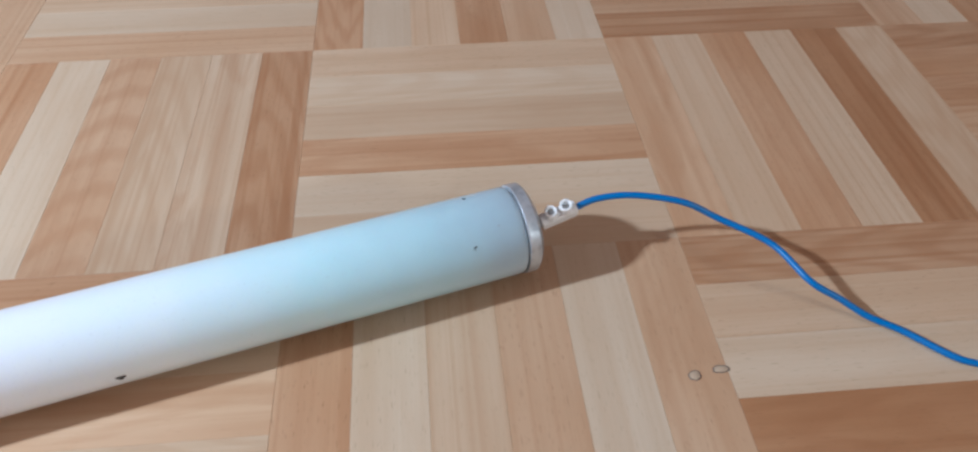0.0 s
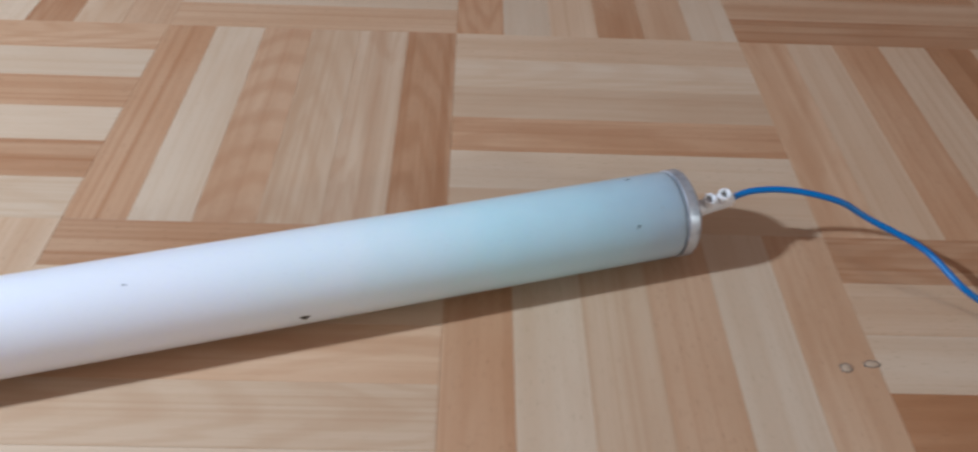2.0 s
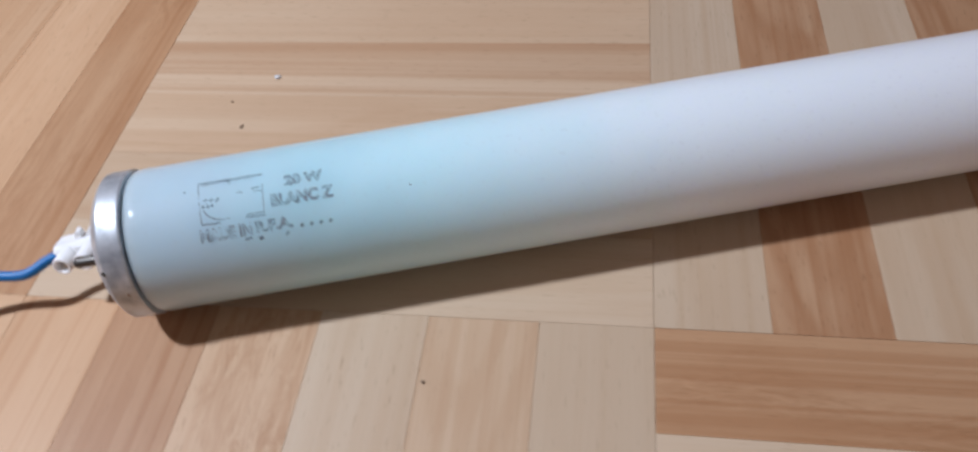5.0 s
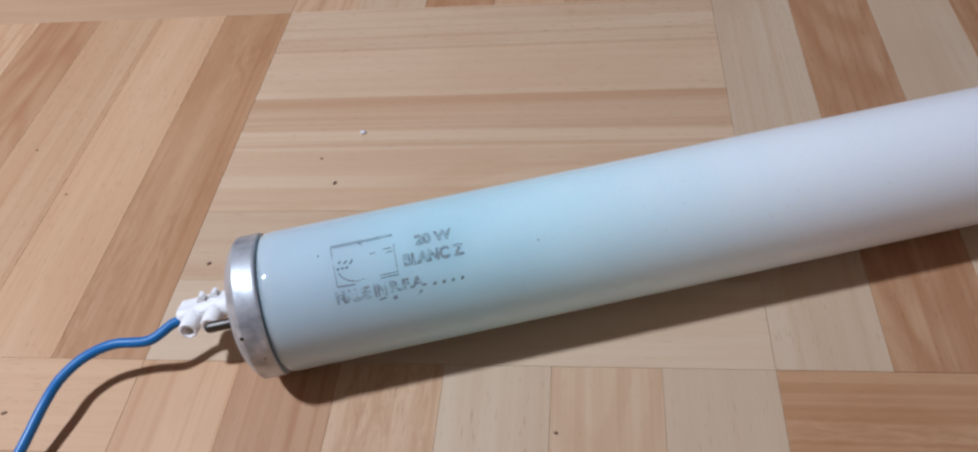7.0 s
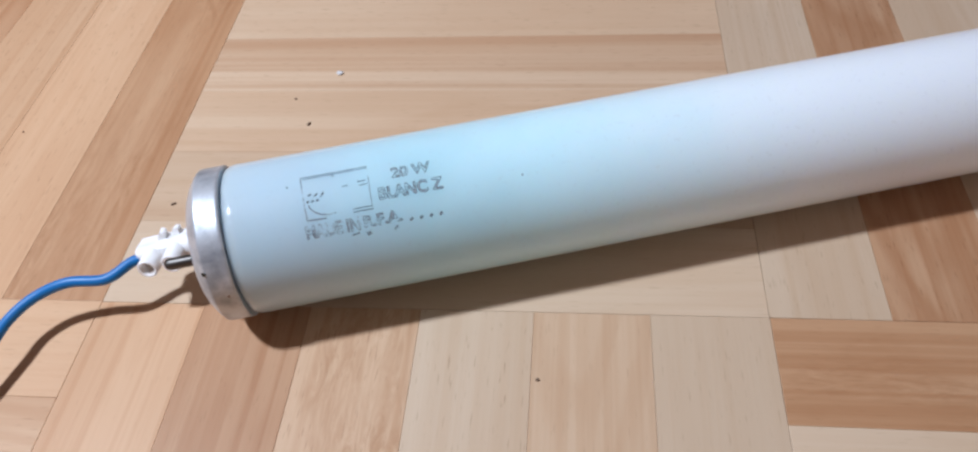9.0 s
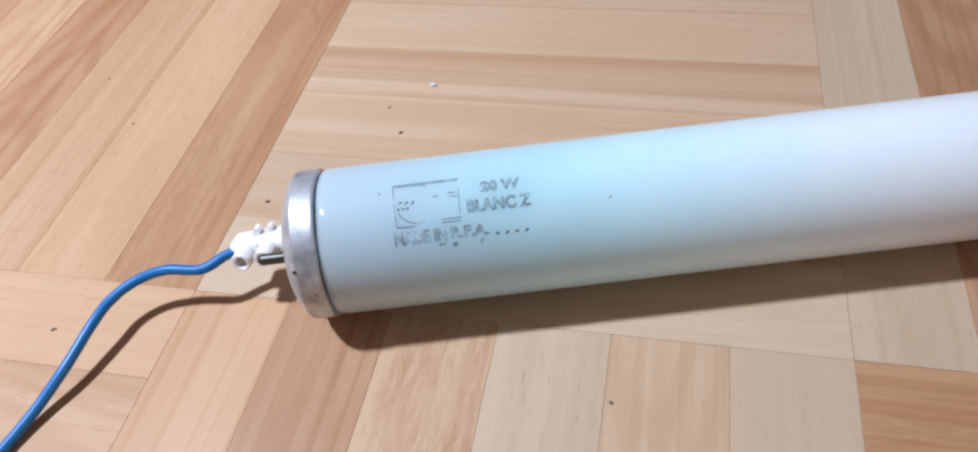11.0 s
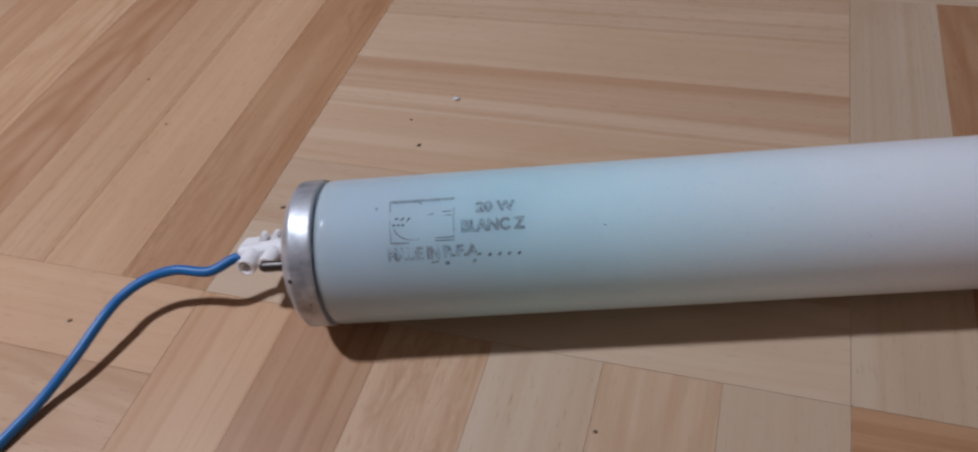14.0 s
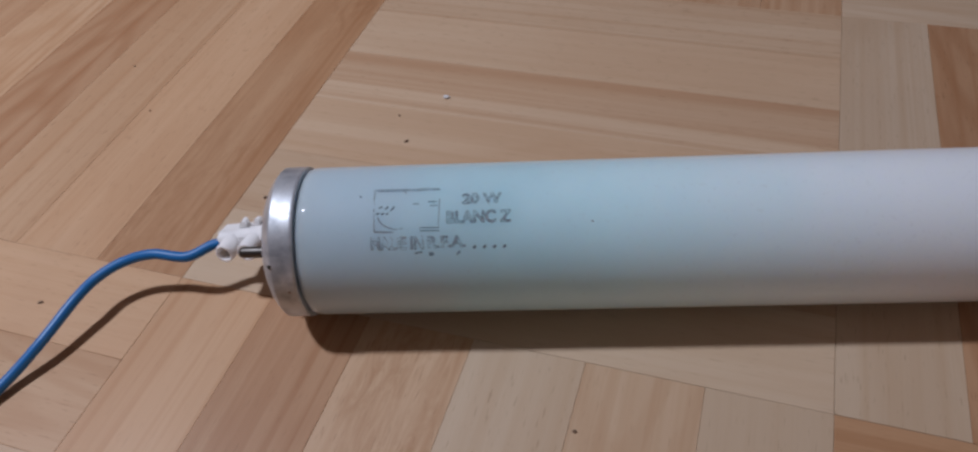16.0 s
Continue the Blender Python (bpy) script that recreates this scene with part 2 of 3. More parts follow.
INK_HALF = worn_ink("half_worn_grey_ink", (0.13, 0.16, 0.18), 0.74)
INK_FILL = worn_ink("faded_letter_ink", (0.34, 0.38, 0.41), 0.42)
FAINT = plain("faded_ink", (0.44, 0.48, 0.52), 0.6, 0.0, 0.3, 1200)
SOOT = plain("black_speck", (0.05, 0.045, 0.03), 0.7, 0.0, 0.4, 2000)
DARK = plain("dark_joint", (0.26, 0.16, 0.09), 0.9)
CHALK = plain("chalky_crumb", (0.72, 0.70, 0.68), 0.8, 0.0, 0.2, 2500, 0.0002)
DIRT = plain("brown_dirt", (0.29, 0.19, 0.12), 0.8, 0.0, 0.4, 2500, 0.0002)
GLUE = plain("grey_glue", (0.54, 0.40, 0.275), 0.3, 0.0, 0.2, 1500)
RIM = plain("dirt_rim", (0.20, 0.15, 0.12), 0.7, 0.0, 0.4, 2500)
# wall and ceiling colours are set for the light they bounce into shadows
WALL = plain("bounce_wall_tone", (0.53, 0.37, 0.315), 0.85, 0.0, 0.05, 60)
CEILING = plain("bounce_ceiling_tone", (0.60, 0.495, 0.455), 0.9, 0.0, 0.04, 60)


# ---- mesh helpers ----
def mesh_of(name, bm, mat, smooth=True):
    bmesh.ops.recalc_face_normals(bm, faces=bm.faces)
    me = bpy.data.meshes.new(name)
    bm.to_mesh(me)
    bm.free()
    me.materials.append(mat)
    if smooth:
        for f in me.polygons:
            f.use_smooth = True
        me.set_sharp_from_angle(angle=radians(38))
    return me


def part(name, bm, mat, parent, label="", m=None, smooth=True):
    ob = new(name, mesh_of(name, bm, mat, smooth))
    ob.parent = parent
    if m is not None:
        ob.matrix_basis = m
    return tagged(ob, label)


def box(bm, x0, x1, y0, y1, z0, z1, bevel=0.0):
    made = bmesh.ops.create_cube(bm, size=1, matrix=Matrix.LocRotScale(
        ((x0 + x1) / 2, (y0 + y1) / 2, (z0 + z1) / 2), None, (x1 - x0, y1 - y0, z1 - z0)))
    if bevel:
        edges = {e for v in made["verts"] for e in v.link_edges}
        bmesh.ops.bevel(bm, geom=list(edges), offset=bevel, segments=2, affect="EDGES", profile=0.6)


def lathe(bm, profile, turns=64, m=Matrix()):
    """Turns (x, radius) pairs about local x; a radius of 0 closes the form."""
    rings = []
    for x, r in profile:
        if r == 0:
            rings.append([bm.verts.new(m @ Vector((x, 0, 0)))])
        else:
            rings.append([bm.verts.new(m @ Vector((x, r * math.cos(2 * math.pi * k / turns), r * math.sin(2 * math.pi * k / turns))))
                          for k in range(turns)])
    for a, b in zip(rings, rings[1:]):
        for k in range(turns):
            j = (k + 1) % turns
            if len(a) == 1 and len(b) > 1:
                bm.faces.new((a[0], b[k], b[j]))
            elif len(b) == 1 and len(a) > 1:
                bm.faces.new((a[k], b[0], a[j]))
            elif len(a) > 1:
                bm.faces.new((a[k], b[k], b[j], a[j]))


def spline(points, steps=14):
    """A smooth line through the points."""
    pts = [points[0] * 2 - points[1], *points, points[-1] * 2 - points[-2]]
    out = []
    for a, b, c, d in zip(pts, pts[1:], pts[2:], pts[3:]):
        for k in range(steps):
            u = k / steps
            out.append(0.5 * (2 * b + (c - a) * u + (2 * a - 5 * b + 4 * c - d) * u * u + (3 * b - a - 3 * c + d) * u ** 3))
    return out + [points[-1]]


def sweep(bm, line, radius, turns=16):
    """A round rod along a line, closed at both ends."""
    side, rings = Vector((0, 0, 1)), []
    for k, p in enumerate(line):
        ahead = (line[min(k + 1, len(line) - 1)] - line[max(k - 1, 0)]).normalized()
        u = (side - ahead * side.dot(ahead)).normalized()
        v = ahead.cross(u)
        rings.append([bm.verts.new(p + radius * (u * math.cos(2 * math.pi * j / turns) + v * math.sin(2 * math.pi * j / turns))) for j in range(turns)])
    for a, b in zip(rings, rings[1:]):
        for j in range(turns):
            bm.faces.new((a[j], b[j], b[(j + 1) % turns], a[(j + 1) % turns]))
    bm.faces.new(rings[0])
    bm.faces.new(rings[-1])


def turned_to(x_axis, z_hint, place):
    """A pose whose local x points along x_axis and local z towards z_hint."""
    x = x_axis.normalized()
    y = z_hint.cross(x).normalized()
    z = x.cross(y)
    m = Matrix((x, y, z)).transposed().to_4x4()
    m.translation = place
    return m


# ---- room shell ----
X0, X1, Y0, Y1, HIGH = -1.9, 2.3, -1.7, 2.1, 2.5
STRIP = 0.0288
BLOCK = 6 * STRIP


def slab(name, dims, mat, label, category):
    bm = bmesh.new()
    box(bm, *dims)
    return tagged(new(name, mesh_of(name, bm, mat, False)), label, category, kind="structure")


floor = slab("floor", (X0, X1, Y0, Y1, -0.05, -0.0024), DARK, "mosaic parquet floor in basket weave, lacquered wood strips", "floor")
# unseen walls and ceiling, added to close the room and bounce the lamp's light
slab("wall_north", (X0 - 0.1, X1 + 0.1, Y1, Y1 + 0.1, -0.05, HIGH), WALL, "unseen plain wall closing the room, toned for bounced light", "wall")
slab("wall_south", (X0 - 0.1, X1 + 0.1, Y0 - 0.1, Y0, -0.05, HIGH), WALL, "unseen plain wall closing the room, toned for bounced light", "wall")
slab("wall_west", (X0 - 0.1, X0, Y0, Y1, -0.05, HIGH), WALL, "unseen plain wall closing the room, toned for bounced light", "wall")
slab("wall_east", (X1, X1 + 0.1, Y0, Y1, -0.05, HIGH), WALL, "unseen plain wall closing the room, toned for bounced light", "wall")
slab("ceiling", (X0 - 0.1, X1 + 0.1, Y0 - 0.1, Y1 + 0.1, HIGH, HIGH + 0.1), CEILING, "unseen plain ceiling closing the room, toned for bounced light", "ceiling")


# ---- fluorescent tube ----
GL, GR = -0.1349, 0.4590            # where the glass meets the caps
tube = new("fluorescent_tube")
tube.matrix_basis = turned_to(AX, Vector((0, 0, 1)), at(0, 0, 0))
tagged(tube, "old white fluorescent tube with metal end caps lying on parquet", "fluorescent tube")

bm = bmesh.new()
glass_r = R - 0.0003
ends = [(0.0, glass_r - 0.0027), (0.0004, glass_r - 0.0015), (0.0011, glass_r - 0.0005), (0.0022, glass_r - 0.0001), (0.0035, glass_r)]
profile = [(GL - 0.003, glass_r - 0.0034)] + [(GL - 0.0004 + x, r) for x, r in ends]
profile += [(GL + (GR - GL) * k / 24, glass_r) for k in range(1, 24)]
profile += [(GR + 0.0004 - x, r) for x, r in reversed(ends)] + [(GR + 0.003, glass_r - 0.0034)]
lathe(bm, profile, 96, Matrix.Translation((0, 0, R)))
part("glass_tube", bm, GLASS, tube, "white powder-coated glass, greying towards the ends, with a teal lens cast painted near them")


def end_cap(edge, way, pin_angle, deep, label):
    """A pressed cap with a rolled rim, rounded shoulder, insulating disc and two pins. way: -1 for the end at low s."""
    bm = bmesh.new()
    prof = [(0.0001, R - 0.0022), (0.0001, R - 0.0003), (0.0001, R - 0.0001), (0.0003, R + 0.00002), (0.0007, R + 0.00006), (0.0011, R + 0.00004), (0.0015, R), (0.0053, R), (0.0057, R - 0.00005), (0.0060, R - 0.0003),
            (0.0068, R - 0.0012), (0.0078, R - 0.0026), (0.0088, R - 0.0045), (0.0095, R - 0.0069), (0.0098, 0.0092), (0.0094, 0.0090), (0.0094, 0)]
    turn = Matrix.Translation((edge, 0, R)) @ (Matrix.Rotation(math.pi, 4, "Z") if way < 0 else Matrix())
    lathe(bm, [(x * deep, r) for x, r in prof], 96, turn)
    turn = turn @ Matrix.Translation(((deep - 1) * 0.0098, 0, 0))
    cap = part("end_cap", bm, CAP, tube, label)
    bm = bmesh.new()
    lathe(bm, [(0.0095, 0.0), (0.0095, 0.0088), (0.0102, 0.0086), (0.0104, 0.0080), (0.0104, 0.0)], 48, turn)
    part("insulating_disc", bm, plain("brown_bakelite", (0.20, 0.13, 0.08), 0.5), cap)
    for sign in (1, -1):
        bm = bmesh.new()
        off = Matrix.Translation((0, 0.00635 * sign * math.sin(pin_angle) * way, 0.00635 * sign * math.cos(pin_angle)))
        lathe(bm, [(0.0100, 0), (0.0100, 0.00145), (0.0163, 0.00145), (0.0171, 0.0012), (0.0175, 0.0007), (0.0176, 0)], 20, turn @ off)
        part("pin", bm, STEEL, cap, "dark round contact pin")
    return cap


cap_left = end_cap(GL, -1, PIN_L, 1.0, "scratched silver aluminium end cap with grey tarnish")
cap_right = end_cap(GR, 1, PIN_R, 0.85, "dull silver aluminium end cap")


def wrapped(bm, lift=0.00006):
    """Bends flat (along, round) metres onto the glass; round grows from the top towards the viewer."""
    for v in bm.verts:
        a = v.co.y / glass_r
        r = glass_r + lift + v.co.z
        v.co = Vector((v.co.x, -r * math.sin(a), R + r * math.cos(a)))


def round_of(degrees_from_top):
    return radians(degrees_from_top) * glass_r


def bar(bm, x0, y0, x1, y1, w):
    """A thin printed stroke, in flat coordinates."""
    a, b = Vector((x0, y0, 0)), Vector((x1, y1, 0))
    k = max(1, int((b - a).length / 0.0012))
    side = Vector((-(b - a).y, (b - a).x, 0)).normalized() * w / 2
    for i in range(k):
        p, q = a.lerp(b, i / k), a.lerp(b, (i + 1) / k)
        bm.faces.new([bm.verts.new(c) for c in (p + side, q + side, q - side, p - side)])


def words(text, s, deg, width, height, mat, skew=0.0, name="printed_line"):
    """Letters on the glass: their lower left at (s, deg), as wide and high as given."""
    cu = bpy.data.curves.new(name, "FONT")
    cu.body, cu.size, cu.fill_mode, cu.offset = text, 1.0, "FRONT", 0.014
    ob = bpy.data.objects.new(name, cu)
    me = ob.to_mesh()
    bm = bmesh.new()
    bm.from_mesh(me)
    ob.to_mesh_clear()
    bpy.data.objects.remove(ob)
    xs, ys = [v.co.x for v in bm.verts], [v.co.y for v in bm.verts]
    for v in bm.verts:
        x = (v.co.x - min(xs)) / (max(xs) - min(xs)) * width
        y = (v.co.y - min(ys)) / (max(ys) - min(ys)) * height
        v.co = Vector((s + x + skew * y, round_of(deg) - y, 0))
    edges = bmesh.new()                              # the ink has kept at the letters' edges
    for e in bm.edges:
        if e.is_boundary:
            a, b = e.verts[0].co, e.verts[1].co
            if (a - b).length > 1e-6:
                bar(edges, a.x, a.y, b.x, b.y, 0.00017)
    wrapped(bm)
    line = part(name, bm, INK_FILL, tube, "worn grey printed lettering", smooth=False)
    wrapped(edges, 0.00009)
    part("letter_edge", edges, mat, line, smooth=False)


words("20 W", -0.0949, 19.3, 0.0090, 0.0027, INK)
words("BLANC Z", -0.0985, 33.7, 0.0148, 0.0029, INK)
words("MADE IN", -0.1163, 51.6, 0.0122, 0.0030, INK_WORN)
words("R.F.A.", -0.1030, 50.6, 0.0087, 0.0026, INK_HALF)

bm = bmesh.new()
for k in range(4):
    s = -0.0925 + 0.0023 * k
    bar(bm, s, round_of(51.8), s + 0.0006, round_of(49.8), 0.0006)
bar(bm, -0.0962, round_of(57.0), -0.0956, round_of(53.5), 0.0008)
bar(bm, -0.1028, round_of(55.5), -0.1018, round_of(54.5), 0.0009)
bar(bm, -0.1062, round_of(54.5), -0.1044, round_of(53.5), 0.0004)
wrapped(bm)
part("date_mark", bm, INK_HALF, tube, "row of small grey printed marks", smooth=False)

bm = bmesh.new()
top, low = round_of(5.6), round_of(38.6)
E0, E1 = -0.1158, -0.1003                            # the emblem's square
bar(bm, E0, top, E1, top, 0.00024)
bar(bm, E0 + 0.0006, top + 0.0005, E1, top + 0.0004, 0.0002)
bar(bm, E0 + 0.0068, top + 0.0004, E0 + 0.0078, top + 0.0013, 0.0002)
bar(bm, E1 - 0.0046, low - 0.0007, E1, low - 0.0007, 0.0002)
bar(bm, E1 - 0.0046, low, E1, low, 0.00022)
for k in range(3):
    bar(bm, E0 + 0.0013 + 0.0014 * k, round_of(21) + 0.0004 * k, E0 + 0.0021 + 0.0014 * k, round_of(21) - 0.0003, 0.0004)
    bar(bm, E0 + 0.0008 + 0.0011 * k, round_of(26), E0 + 0.0014 + 0.0011 * k, round_of(25), 0.0005)
bar(bm, E1 - 0.0027, round_of(17), E1 - 0.0007, round_of(17), 0.00024)
bar(bm, E1 - 0.0022, round_of(20), E1 - 0.0004, round_of(20), 0.0002)
bar(bm, E1 - 0.0062, round_of(18.5), E1 - 0.0048, round_of(18.5), 0.0002)
wrapped(bm, 0.00008)
part("emblem_outline", bm, INK, tube, "worn outline of a printed square emblem", smooth=False)

bm = bmesh.new()
bar(bm, E0, top, E0 + 0.0003, low, 0.00025)
bar(bm, E1, top + 0.0026, E1 - 0.0002, low, 0.00018)
bar(bm, E0 + 0.0003, low, E0 + 0.0048, low + 0.0002, 0.0004)
for k in range(8):                                   # arc of the worn emblem
    a, b = radians(170 - 12 * k), radians(158 - 12 * k)
    bar(bm, E0 + 0.0058 + 0.0048 * math.cos(a), round_of(26) + 0.0036 * math.sin(a), E0 + 0.0058 + 0.0048 * math.cos(b), round_of(26) + 0.0036 * math.sin(b), 0.00035)
wrapped(bm)
part("emblem_frame", bm, INK_WORN, tube, "faded frame of a printed emblem", smooth=False)


def chip(s, deg, shape, mat, label, lift=0.00006):
    """A small dark flake on the glass, as a ring of (along, round) offsets in millimetres."""
    bm = bmesh.new()
    low = [bm.verts.new((s + x / 1000, round_of(deg) + y / 1000, 0)) for x, y in shape]
    high = [bm.verts.new((s + x * 0.8 / 1000, round_of(deg) + y * 0.8 / 1000, 0.00022)) for x, y in shape]
    bm.faces.new(high)
    for k in range(len(shape)):
        j = (k + 1) % len(shape)
        bm.faces.new((low[k], low[j], high[j], high[k]))
    wrapped(bm, lift)
    part("stain", bm, mat, tube, label, smooth=False)


chip(0.3003, 102.0, [(-1.9, -1.0), (-0.6, -1.4), (0.6, -1.2), (1.7, -1.3), (1.9, -0.4), (0.9, 0.1), (0.7, 1.3), (-0.3, 1.5), (-1.0, 0.9), (-1.1, 0.0), (-1.8, -0.1)], SOOT, "black burnt speck on the glass")
chip(0.4395, -20.3, [(-0.7, -0.4), (0.5, -0.5), (0.8, 0.2), (0.0, 0.5), (-0.6, 0.3)], SOOT, "small dark speck")
chip(0.4366, 55.0, [(-0.9, 0.7), (-0.5, -0.8), (0.6, -0.9), (0.9, -0.3), (-0.1, -0.2), (-0.3, 0.8)], INK, "small grey smudge")
chip(0.4480, 35.0, [(-0.5, 0.3), (0.1, -0.4), (0.5, 0.0), (0.0, 0.4)], FAINT, "small grey smudge")
chip(0.2404, 21.0, [(-0.5, -0.3), (0.4, -0.4), (0.6, 0.2), (-0.2, 0.4)], INK, "small grey speck")
chip(-0.0651, 34.7, [(-0.25, -0.15), (0.1, -0.2), (0.25, 0.1), (-0.1, 0.2)], INK, "small grey speck")
chip(-0.1190, 11.5, [(-0.3, -0.2), (0.2, -0.2), (0.2, 0.2), (-0.2, 0.2)], INK, "small grey speck")
chip(-0.1408, 62.0, [(-0.5, -0.4), (0.3, -0.5), (0.6, 0.1), (0.1, 0.5), (-0.4, 0.3)], SOOT, "small dark speck on the cap", 0.00026)
chip(-0.1370, 83.0, [(-0.4, -0.3), (0.3, -0.3), (0.3, 0.3), (-0.3, 0.2)], DIRT, "small brown speck on the cap", 0.00032)


# ---- terminal blocks on the pins ----
def terminal_block(m, label, tab):
    """A single white connector: barrel along x with the pin's end at high x, two hollow screw towers towards z, a web and two snapped-off tabs. tab: their length in metres."""
    thing = new("terminal_block")
    thing.matrix_basis = m
    tagged(thing, label, "connector")
    bm = bmesh.new()
    lathe(bm, [(-0.0060, 0), (-0.0060, 0.0017), (-0.0082, 0.0018), (-0.0082, 0.0025), (-0.0078, 0.0029), (0.0076, 0.0030), (0.0080, 0.0026),
               (0.0080, 0.0018), (0.0060, 0.0016), (0.0060, 0)], 28)
    part("barrel", bm, PLASTIC, thing)
    bm = bmesh.new()
    box(bm, -0.0080, 0.0076, -0.0027, 0.0029, -0.0038, 0.0008, 0.0005)
    part("base", bm, PLASTIC, thing)
    bm = bmesh.new()
    box(bm, -0.0010, 0.0010, -0.0021, 0.0021, -0.0036, 0.0026, 0.0004)
    part("web", bm, PLASTIC, thing)
    for x, lean in ((-0.0034, 8), (0.0034, -6)):
        up = Matrix.Translation((x, 0, 0)) @ Matrix.Rotation(-math.pi / 2, 4, "Y")
        bm = bmesh.new()
        lathe(bm, [(-0.0030, 0), (-0.0030, 0.0020), (-0.0026, 0.0026), (0.0069, 0.0026), (0.0073, 0.0024), (0.0073, 0.0019), (0.0070, 0.0017),
                   (0.0012, 0.0016), (0.0012, 0)], 28, up)
        tower = part("screw_tower", bm, PLASTIC, thing)
        bm = bmesh.new()
        lathe(bm, [(0.0012, 0.00145), (0.0024, 0.00145), (0.0027, 0.0012), (0.0027, 0)], 20, up)
        part("screw", bm, SCREW, tower, "sunken grey steel screw")
        bm = bmesh.new()
        ring = [(-0.0013, 0.0012), (0.0012, 0.0012), (0.0013, 0.0016 + 0.5 * tab), (0.0012, 0.0016 + 0.9 * tab), (0.0001, 0.0016 + tab), (-0.0010, 0.0016 + 0.55 * tab)]
        low = [bm.verts.new((0.0002 + 0.50 * x + a + 0.25 * b, b, -0.0030)) for a, b in ring]
        high = [bm.verts.new((0.0002 + 0.50 * x + a + 0.25 * b, b, -0.0010)) for a, b in ring]
        bm.faces.new(low), bm.faces.new(high)
        for k in range(6):
            bm.faces.new((low[k], low[(k + 1) % 6], high[(k + 1) % 6], high[k]))
        part("tab", bm, PLASTIC, thing, m=Matrix.Rotation(radians(lean), 4, "X"), smooth=False)
    return thing


# ---- wires ----
def wire(points, label):
    bm = bmesh.new()
    sweep(bm, spline([at(*p) for p in points]), WIRE_R)
    thing = new("electric_wire")
    tagged(thing, label, "wire")
    part("insulation", bm, BLUE, thing)
    return thing


terminal_block(turned_to(AX + 0.17 * CROSS + Vector((0, 0, 0.24)), CROSS - 0.30 * AX + Vector((0, 0, 0.22)), at(-0.1547, -0.0058, 0.0147)),
               "white plastic screw connector on the tube's pin", 0.0034)
wire([(-0.1595, -0.0062, 0.0133), (-0.1645, -0.0049, 0.0135), (-0.1712, -0.0017, 0.0125), (-0.1808, -0.0028, 0.0127),
      (-0.1893, -0.0020, 0.0108), (-0.1955, 0.0022, 0.0095), (-0.1992, 0.0090, 0.0088), (-0.2048, 0.0202, 0.0060),
      (-0.2118, 0.0307, 0.0026), (-0.2194, 0.0431, WIRE_R), (-0.2290, 0.0600, WIRE_R), (-0.2460, 0.0800, WIRE_R), (-0.2750, 0.0980, WIRE_R)],
     "blue insulated wire bending from the printed tube end to the floor")
terminal_block(turned_to(-AX + Vector((0, 0, -0.22)), CROSS * 0.38 + Vector((0, 0, 0.92)), at(0.4770, 0.0044, 0.0256)),
               "white plastic screw connector on the tube's pin", 0.0006)
wire([(0.4800, 0.0044, 0.0262), (0.4850, 0.0046, 0.0270), (0.4946, 0.0052, 0.0295), (0.5092, 0.0102, 0.0310), (0.5275, 0.0193, 0.0290),
      (0.5415, 0.0262, 0.0215), (0.5575, 0.0442, 0.0170), (0.5622, 0.0652, 0.0138), (0.5725, 0.0737, 0.0078), (0.5810, 0.0822, 0.0030),
      (0.5906, 0.0928, WIRE_R), (0.6003, 0.1100, WIRE_R), (0.6085, 0.1175, WIRE_R), (0.6280, 0.1340, WIRE_R), (0.6600, 0.1570, WIRE_R)],
     "blue insulated wire arching from the tube end down to the floor")


# ---- crumbs, specks and glue on the floor ----
def grain_of_dirt(name, x, y, long, wide, high, turn, mat, label, category, seed):
    """A small uneven lump lying on the floor."""
    bm = bmesh.new()
    bmesh.ops.create_icosphere(bm, subdivisions=2, radius=1.0)
    for v in bm.verts:
        v.co *= 1 + 0.5 * noise.noise(v.co * 1.3 + Vector((seed * 7.1, seed * 3.3, 0)))
        v.co.z = max(v.co.z, -0.35)
    me = mesh_of(name, bm, mat)
    low = min(v.co.z for v in me.vertices)
    ob = new(name, me)
    ob.matrix_basis = pose(x, y, -low * high, 0, 0, turn) @ Matrix.Diagonal((long, wide, high, 1))
    return tagged(ob, label, category)


grain_of_dirt("crumb", -0.1270, 0.0952, 0.0012, 0.0009, 0.0006, 10, CHALK, "white chalky crumb on the parquet", "crumb", 1)
for k, (x, y, long, wide, turn) in enumerate(((-0.1320, 0.0700, 0.0009, 0.0005, 70), (-0.1392, 0.0820, 0.0004, 0.00025, 20), (-0.1650, 0.0352, 0.0008, 0.0004, 40),
                                              (-0.0560, -0.0195, 0.0005, 0.0004, 0), (-0.2070, -0.0180, 0.0008, 0.0004, 35),
                                              (-0.2490, 0.0890, 0.0004, 0.0003, 0), (-0.2270, 0.0660, 0.0003, 0.0002, 30))):
    grain_of_dirt("dirt_speck", x, y, long, wide, 0.0004, turn, DIRT, "tiny brown speck of dirt on the parquet", "speck", 3 + k)


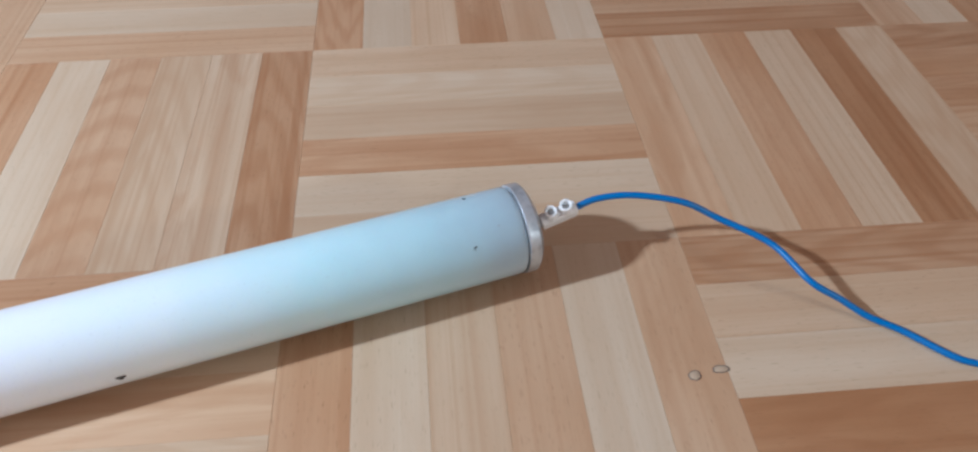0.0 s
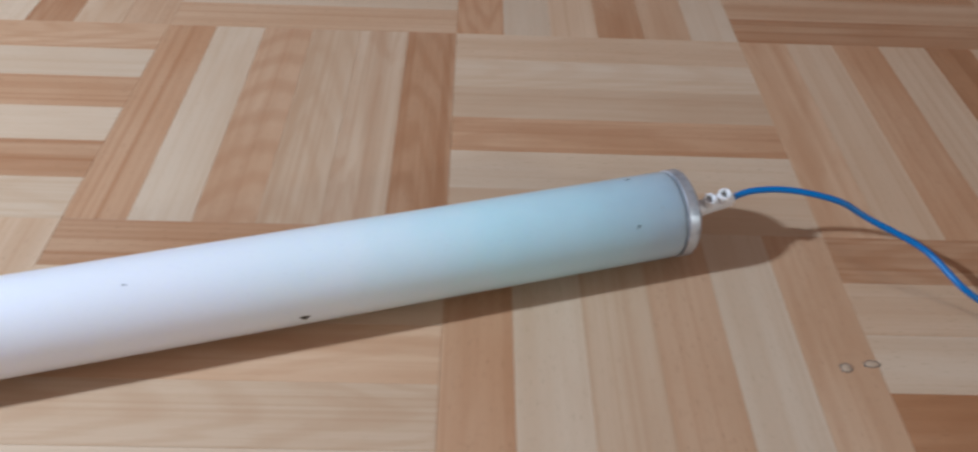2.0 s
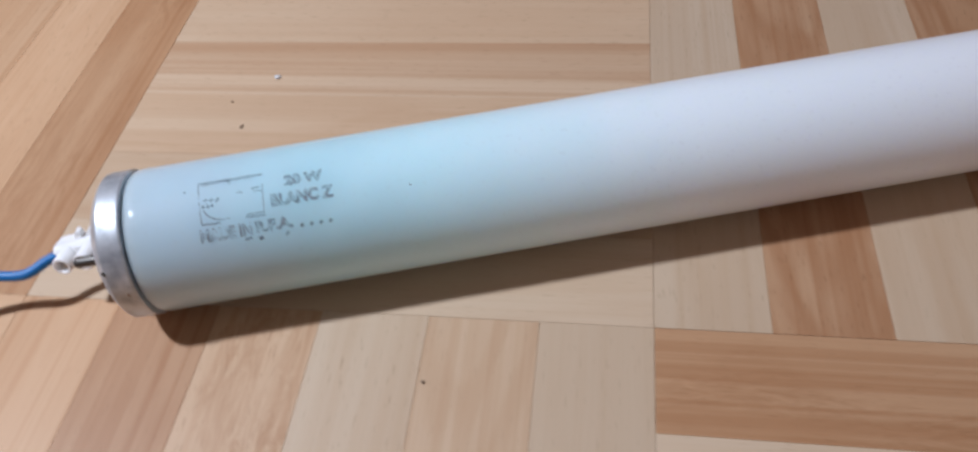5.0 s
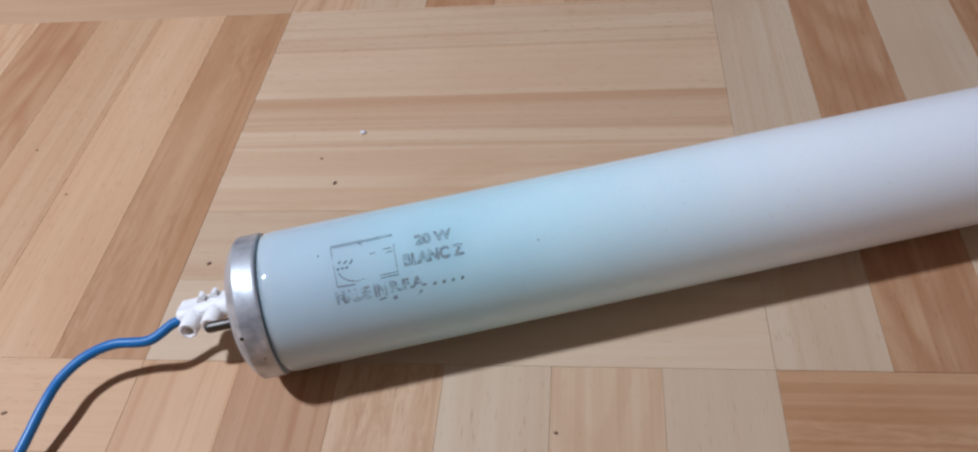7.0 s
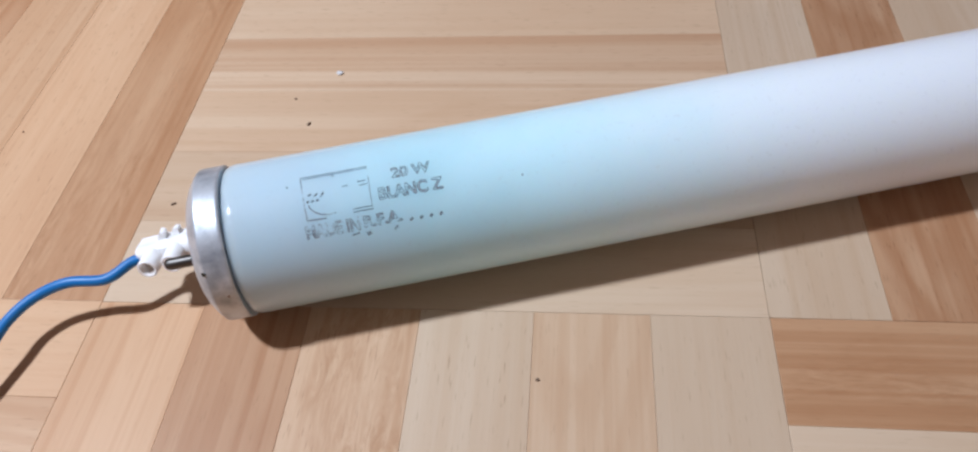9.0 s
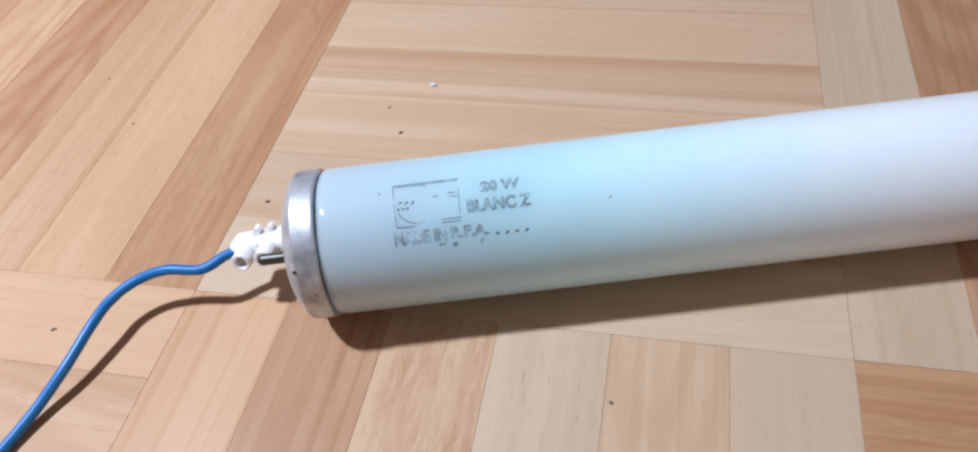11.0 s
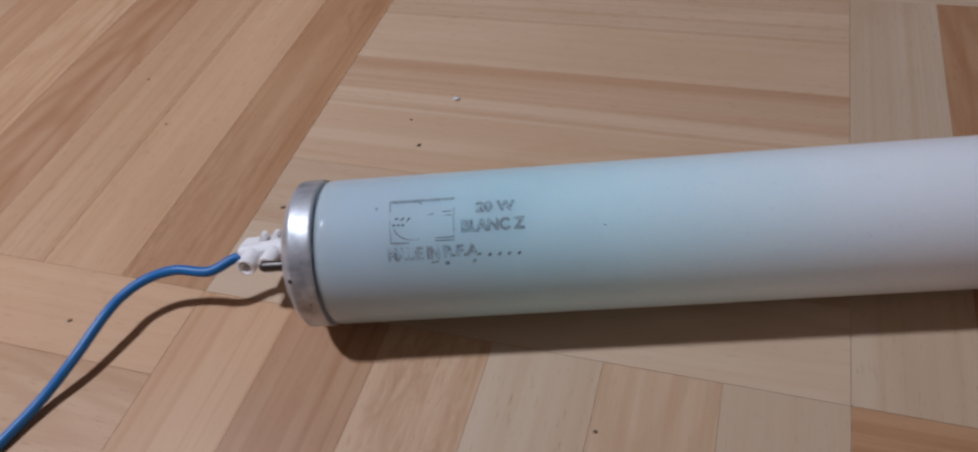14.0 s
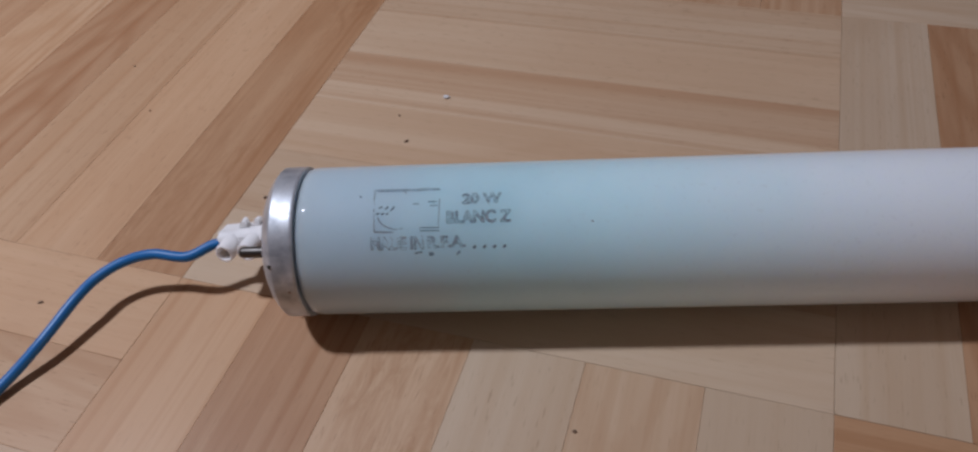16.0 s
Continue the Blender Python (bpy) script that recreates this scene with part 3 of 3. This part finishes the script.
def glue_drop(x, y, long, wide, turn, seed):
    """A flat dried drop with a dark rim."""
    ring = [(1 + 0.18 * noise.noise(Vector((seed * 5.0, math.cos(a) * 1.4, math.sin(a) * 1.4)))) * Vector((math.cos(a) * long, math.sin(a) * wide, 0))
            for a in (2 * math.pi * k / 24 for k in range(24))]
    thing = new("glue_drop")
    thing.matrix_basis = pose(x, y, 0, 0, 0, turn)
    tagged(thing, "dried greyish glue drop with a dark rim on parquet", "stain")
    bm = bmesh.new()
    loops = [[bm.verts.new((p.x * f, p.y * f, z)) for p in ring] for f, z in ((0.86, 0.00015), (0.6, 0.0005), (0.25, 0.0006))]
    for a, b in zip(loops, loops[1:]):
        for k in range(24):
            bm.faces.new((a[k], a[(k + 1) % 24], b[(k + 1) % 24], b[k]))
    bm.faces.new(loops[-1])
    part("drop", bm, GLUE, thing)
    bm = bmesh.new()
    loops = [[bm.verts.new((p.x * f, p.y * f, z)) for p in ring] for f, z in ((1.0, 0.00002), (0.96, 0.00030), (0.86, 0.00025), (0.82, 0.00002))]
    for a, b in zip(loops, loops[1:]):
        for k in range(24):
            bm.faces.new((a[k], a[(k + 1) % 24], b[(k + 1) % 24], b[k]))
    part("rim", bm, RIM, thing, "dark dirty rim")


glue_drop(0.5050, 0.0981, 0.0026, 0.0023, 20, 1)
glue_drop(0.5158, 0.1001, 0.0035, 0.0019, 5, 2)

# ---- parquet strips ----
# six strips to a block, from pale (a) to dark (e), counted from low x or low y
# outer blocks to the left and right are toned darker for light fall-off
TONES = {
    (-3, -1): "ccbccc", (-2, -1): "cjjbjj", (-1, -1): "jdfaba", (0, -1): "cbcdai", (1, -1): "bcadcb", (2, -1): "cbdabc", (3, -1): "cdadcd", (4, -1): "ddacdd",
    (-3, 0): "ccbccd", (-2, 0): "djdjji", (-1, 0): "abbhbb", (0, 0): "adadcb", (1, 0): "cabcbd", (2, 0): "dabcac", (3, 0): "ddeabd", (4, 0): "cddcad",
    (-3, 1): "ccdbcc", (-2, 1): "ccbcdc", (-1, 1): "cbdccc", (0, 1): "adadac", (1, 1): "dagbhd", (2, 1): "badbab", (3, 1): "cbdbeb", (4, 1): "ddcddd",
    (-3, 2): "cbcdcc", (-2, 2): "ccdbcc", (-1, 2): "cdbccb", (0, 2): "cbadbc", (1, 2): "cabcdb", (2, 2): "dabdca", (3, 2): "dcddad", (4, 2): "caddcd",
}
HALF, LONG = STRIP / 2 - 0.00002, BLOCK / 2 - 0.00006


def strip_mesh(tone):
    """One lacquered strip with eased upper edges, its length along x; its ends are eased more than its sides."""
    verts = []
    for x, y, z in ((LONG, HALF, -0.0024), (LONG, HALF, -0.00008), (LONG - 0.00014, HALF - 0.00007, 0.0)):
        verts += [(-x, -y, z), (x, -y, z), (x, y, z), (-x, y, z)]
    faces = [(8, 9, 10, 11)]
    for k in (0, 4):
        faces += [(k + j, k + (j + 1) % 4, k + 4 + (j + 1) % 4, k + 4 + j) for j in range(4)]
    me = bpy.data.meshes.new("parquet_strip")
    me.from_pydata(verts, [], faces)
    me.materials.append(WOODS[tone])
    return me


STRIPS = {tone: strip_mesh(tone) for tone in WOODS}
chance = random.Random(4)
for (i, j), tones in TONES.items():
    upright = (i + j) % 2 == 0
    for k, tone in enumerate(tones):
        ob = new("parquet_strip", STRIPS[tone])
        mid = (i + 0.5) * BLOCK, (j + 0.5) * BLOCK
        off = (k + 0.5) * STRIP
        x, y = (i * BLOCK + off, mid[1]) if upright else (mid[0], j * BLOCK + off)
        ob.matrix_basis = pose(x, y, -chance.uniform(0, 0.00007), 0, 0, (90 if upright else 0) + chance.choice((0, 180)))
        ob.parent = floor

# the rest of the floor, out to the walls
verts, faces = [], []
for i in range(math.ceil(X0 / BLOCK), math.floor(X1 / BLOCK)):
    for j in range(math.ceil(Y0 / BLOCK), math.floor(Y1 / BLOCK)):
        if (i, j) in TONES:
            continue
        for k in range(6):
            if (i + j) % 2 == 0:
                x0, x1, y0, y1 = i * BLOCK + k * STRIP, i * BLOCK + (k + 1) * STRIP, j * BLOCK, (j + 1) * BLOCK
            else:
                x0, x1, y0, y1 = i * BLOCK, (i + 1) * BLOCK, j * BLOCK + k * STRIP, j * BLOCK + (k + 1) * STRIP
            n, g = len(verts), 0.0002
            verts += [(x0 + g, y0 + g, -0.0024), (x1 - g, y0 + g, -0.0024), (x1 - g, y1 - g, -0.0024), (x0 + g, y1 - g, -0.0024)]
            verts += [(x0 + g, y0 + g, 0), (x1 - g, y0 + g, 0), (x1 - g, y1 - g, 0), (x0 + g, y1 - g, 0)]
            faces += [(n + 4, n + 5, n + 6, n + 7)] + [(n + q, n + (q + 1) % 4, n + 4 + (q + 1) % 4, n + 4 + q) for q in range(4)]
me = bpy.data.meshes.new("parquet_rest")
me.from_pydata(verts, [], faces)
rest_mat, t, p = material("mixed_wood")
geo = t.nodes.new("ShaderNodeNewGeometry")
t.links.new(ramp(t, geo.outputs["Random Per Island"], [(0.0, (0.58, 0.42, 0.28)), (0.35, (0.50, 0.33, 0.20)), (0.7, (0.42, 0.24, 0.135)), (1.0, (0.33, 0.16, 0.08))]), p.inputs["Base Color"])
p.inputs["Roughness"].default_value = 0.42
me.materials.append(rest_mat)
rest = new("parquet_rest", me)
rest.parent = floor
tagged(rest, kind="stuff")
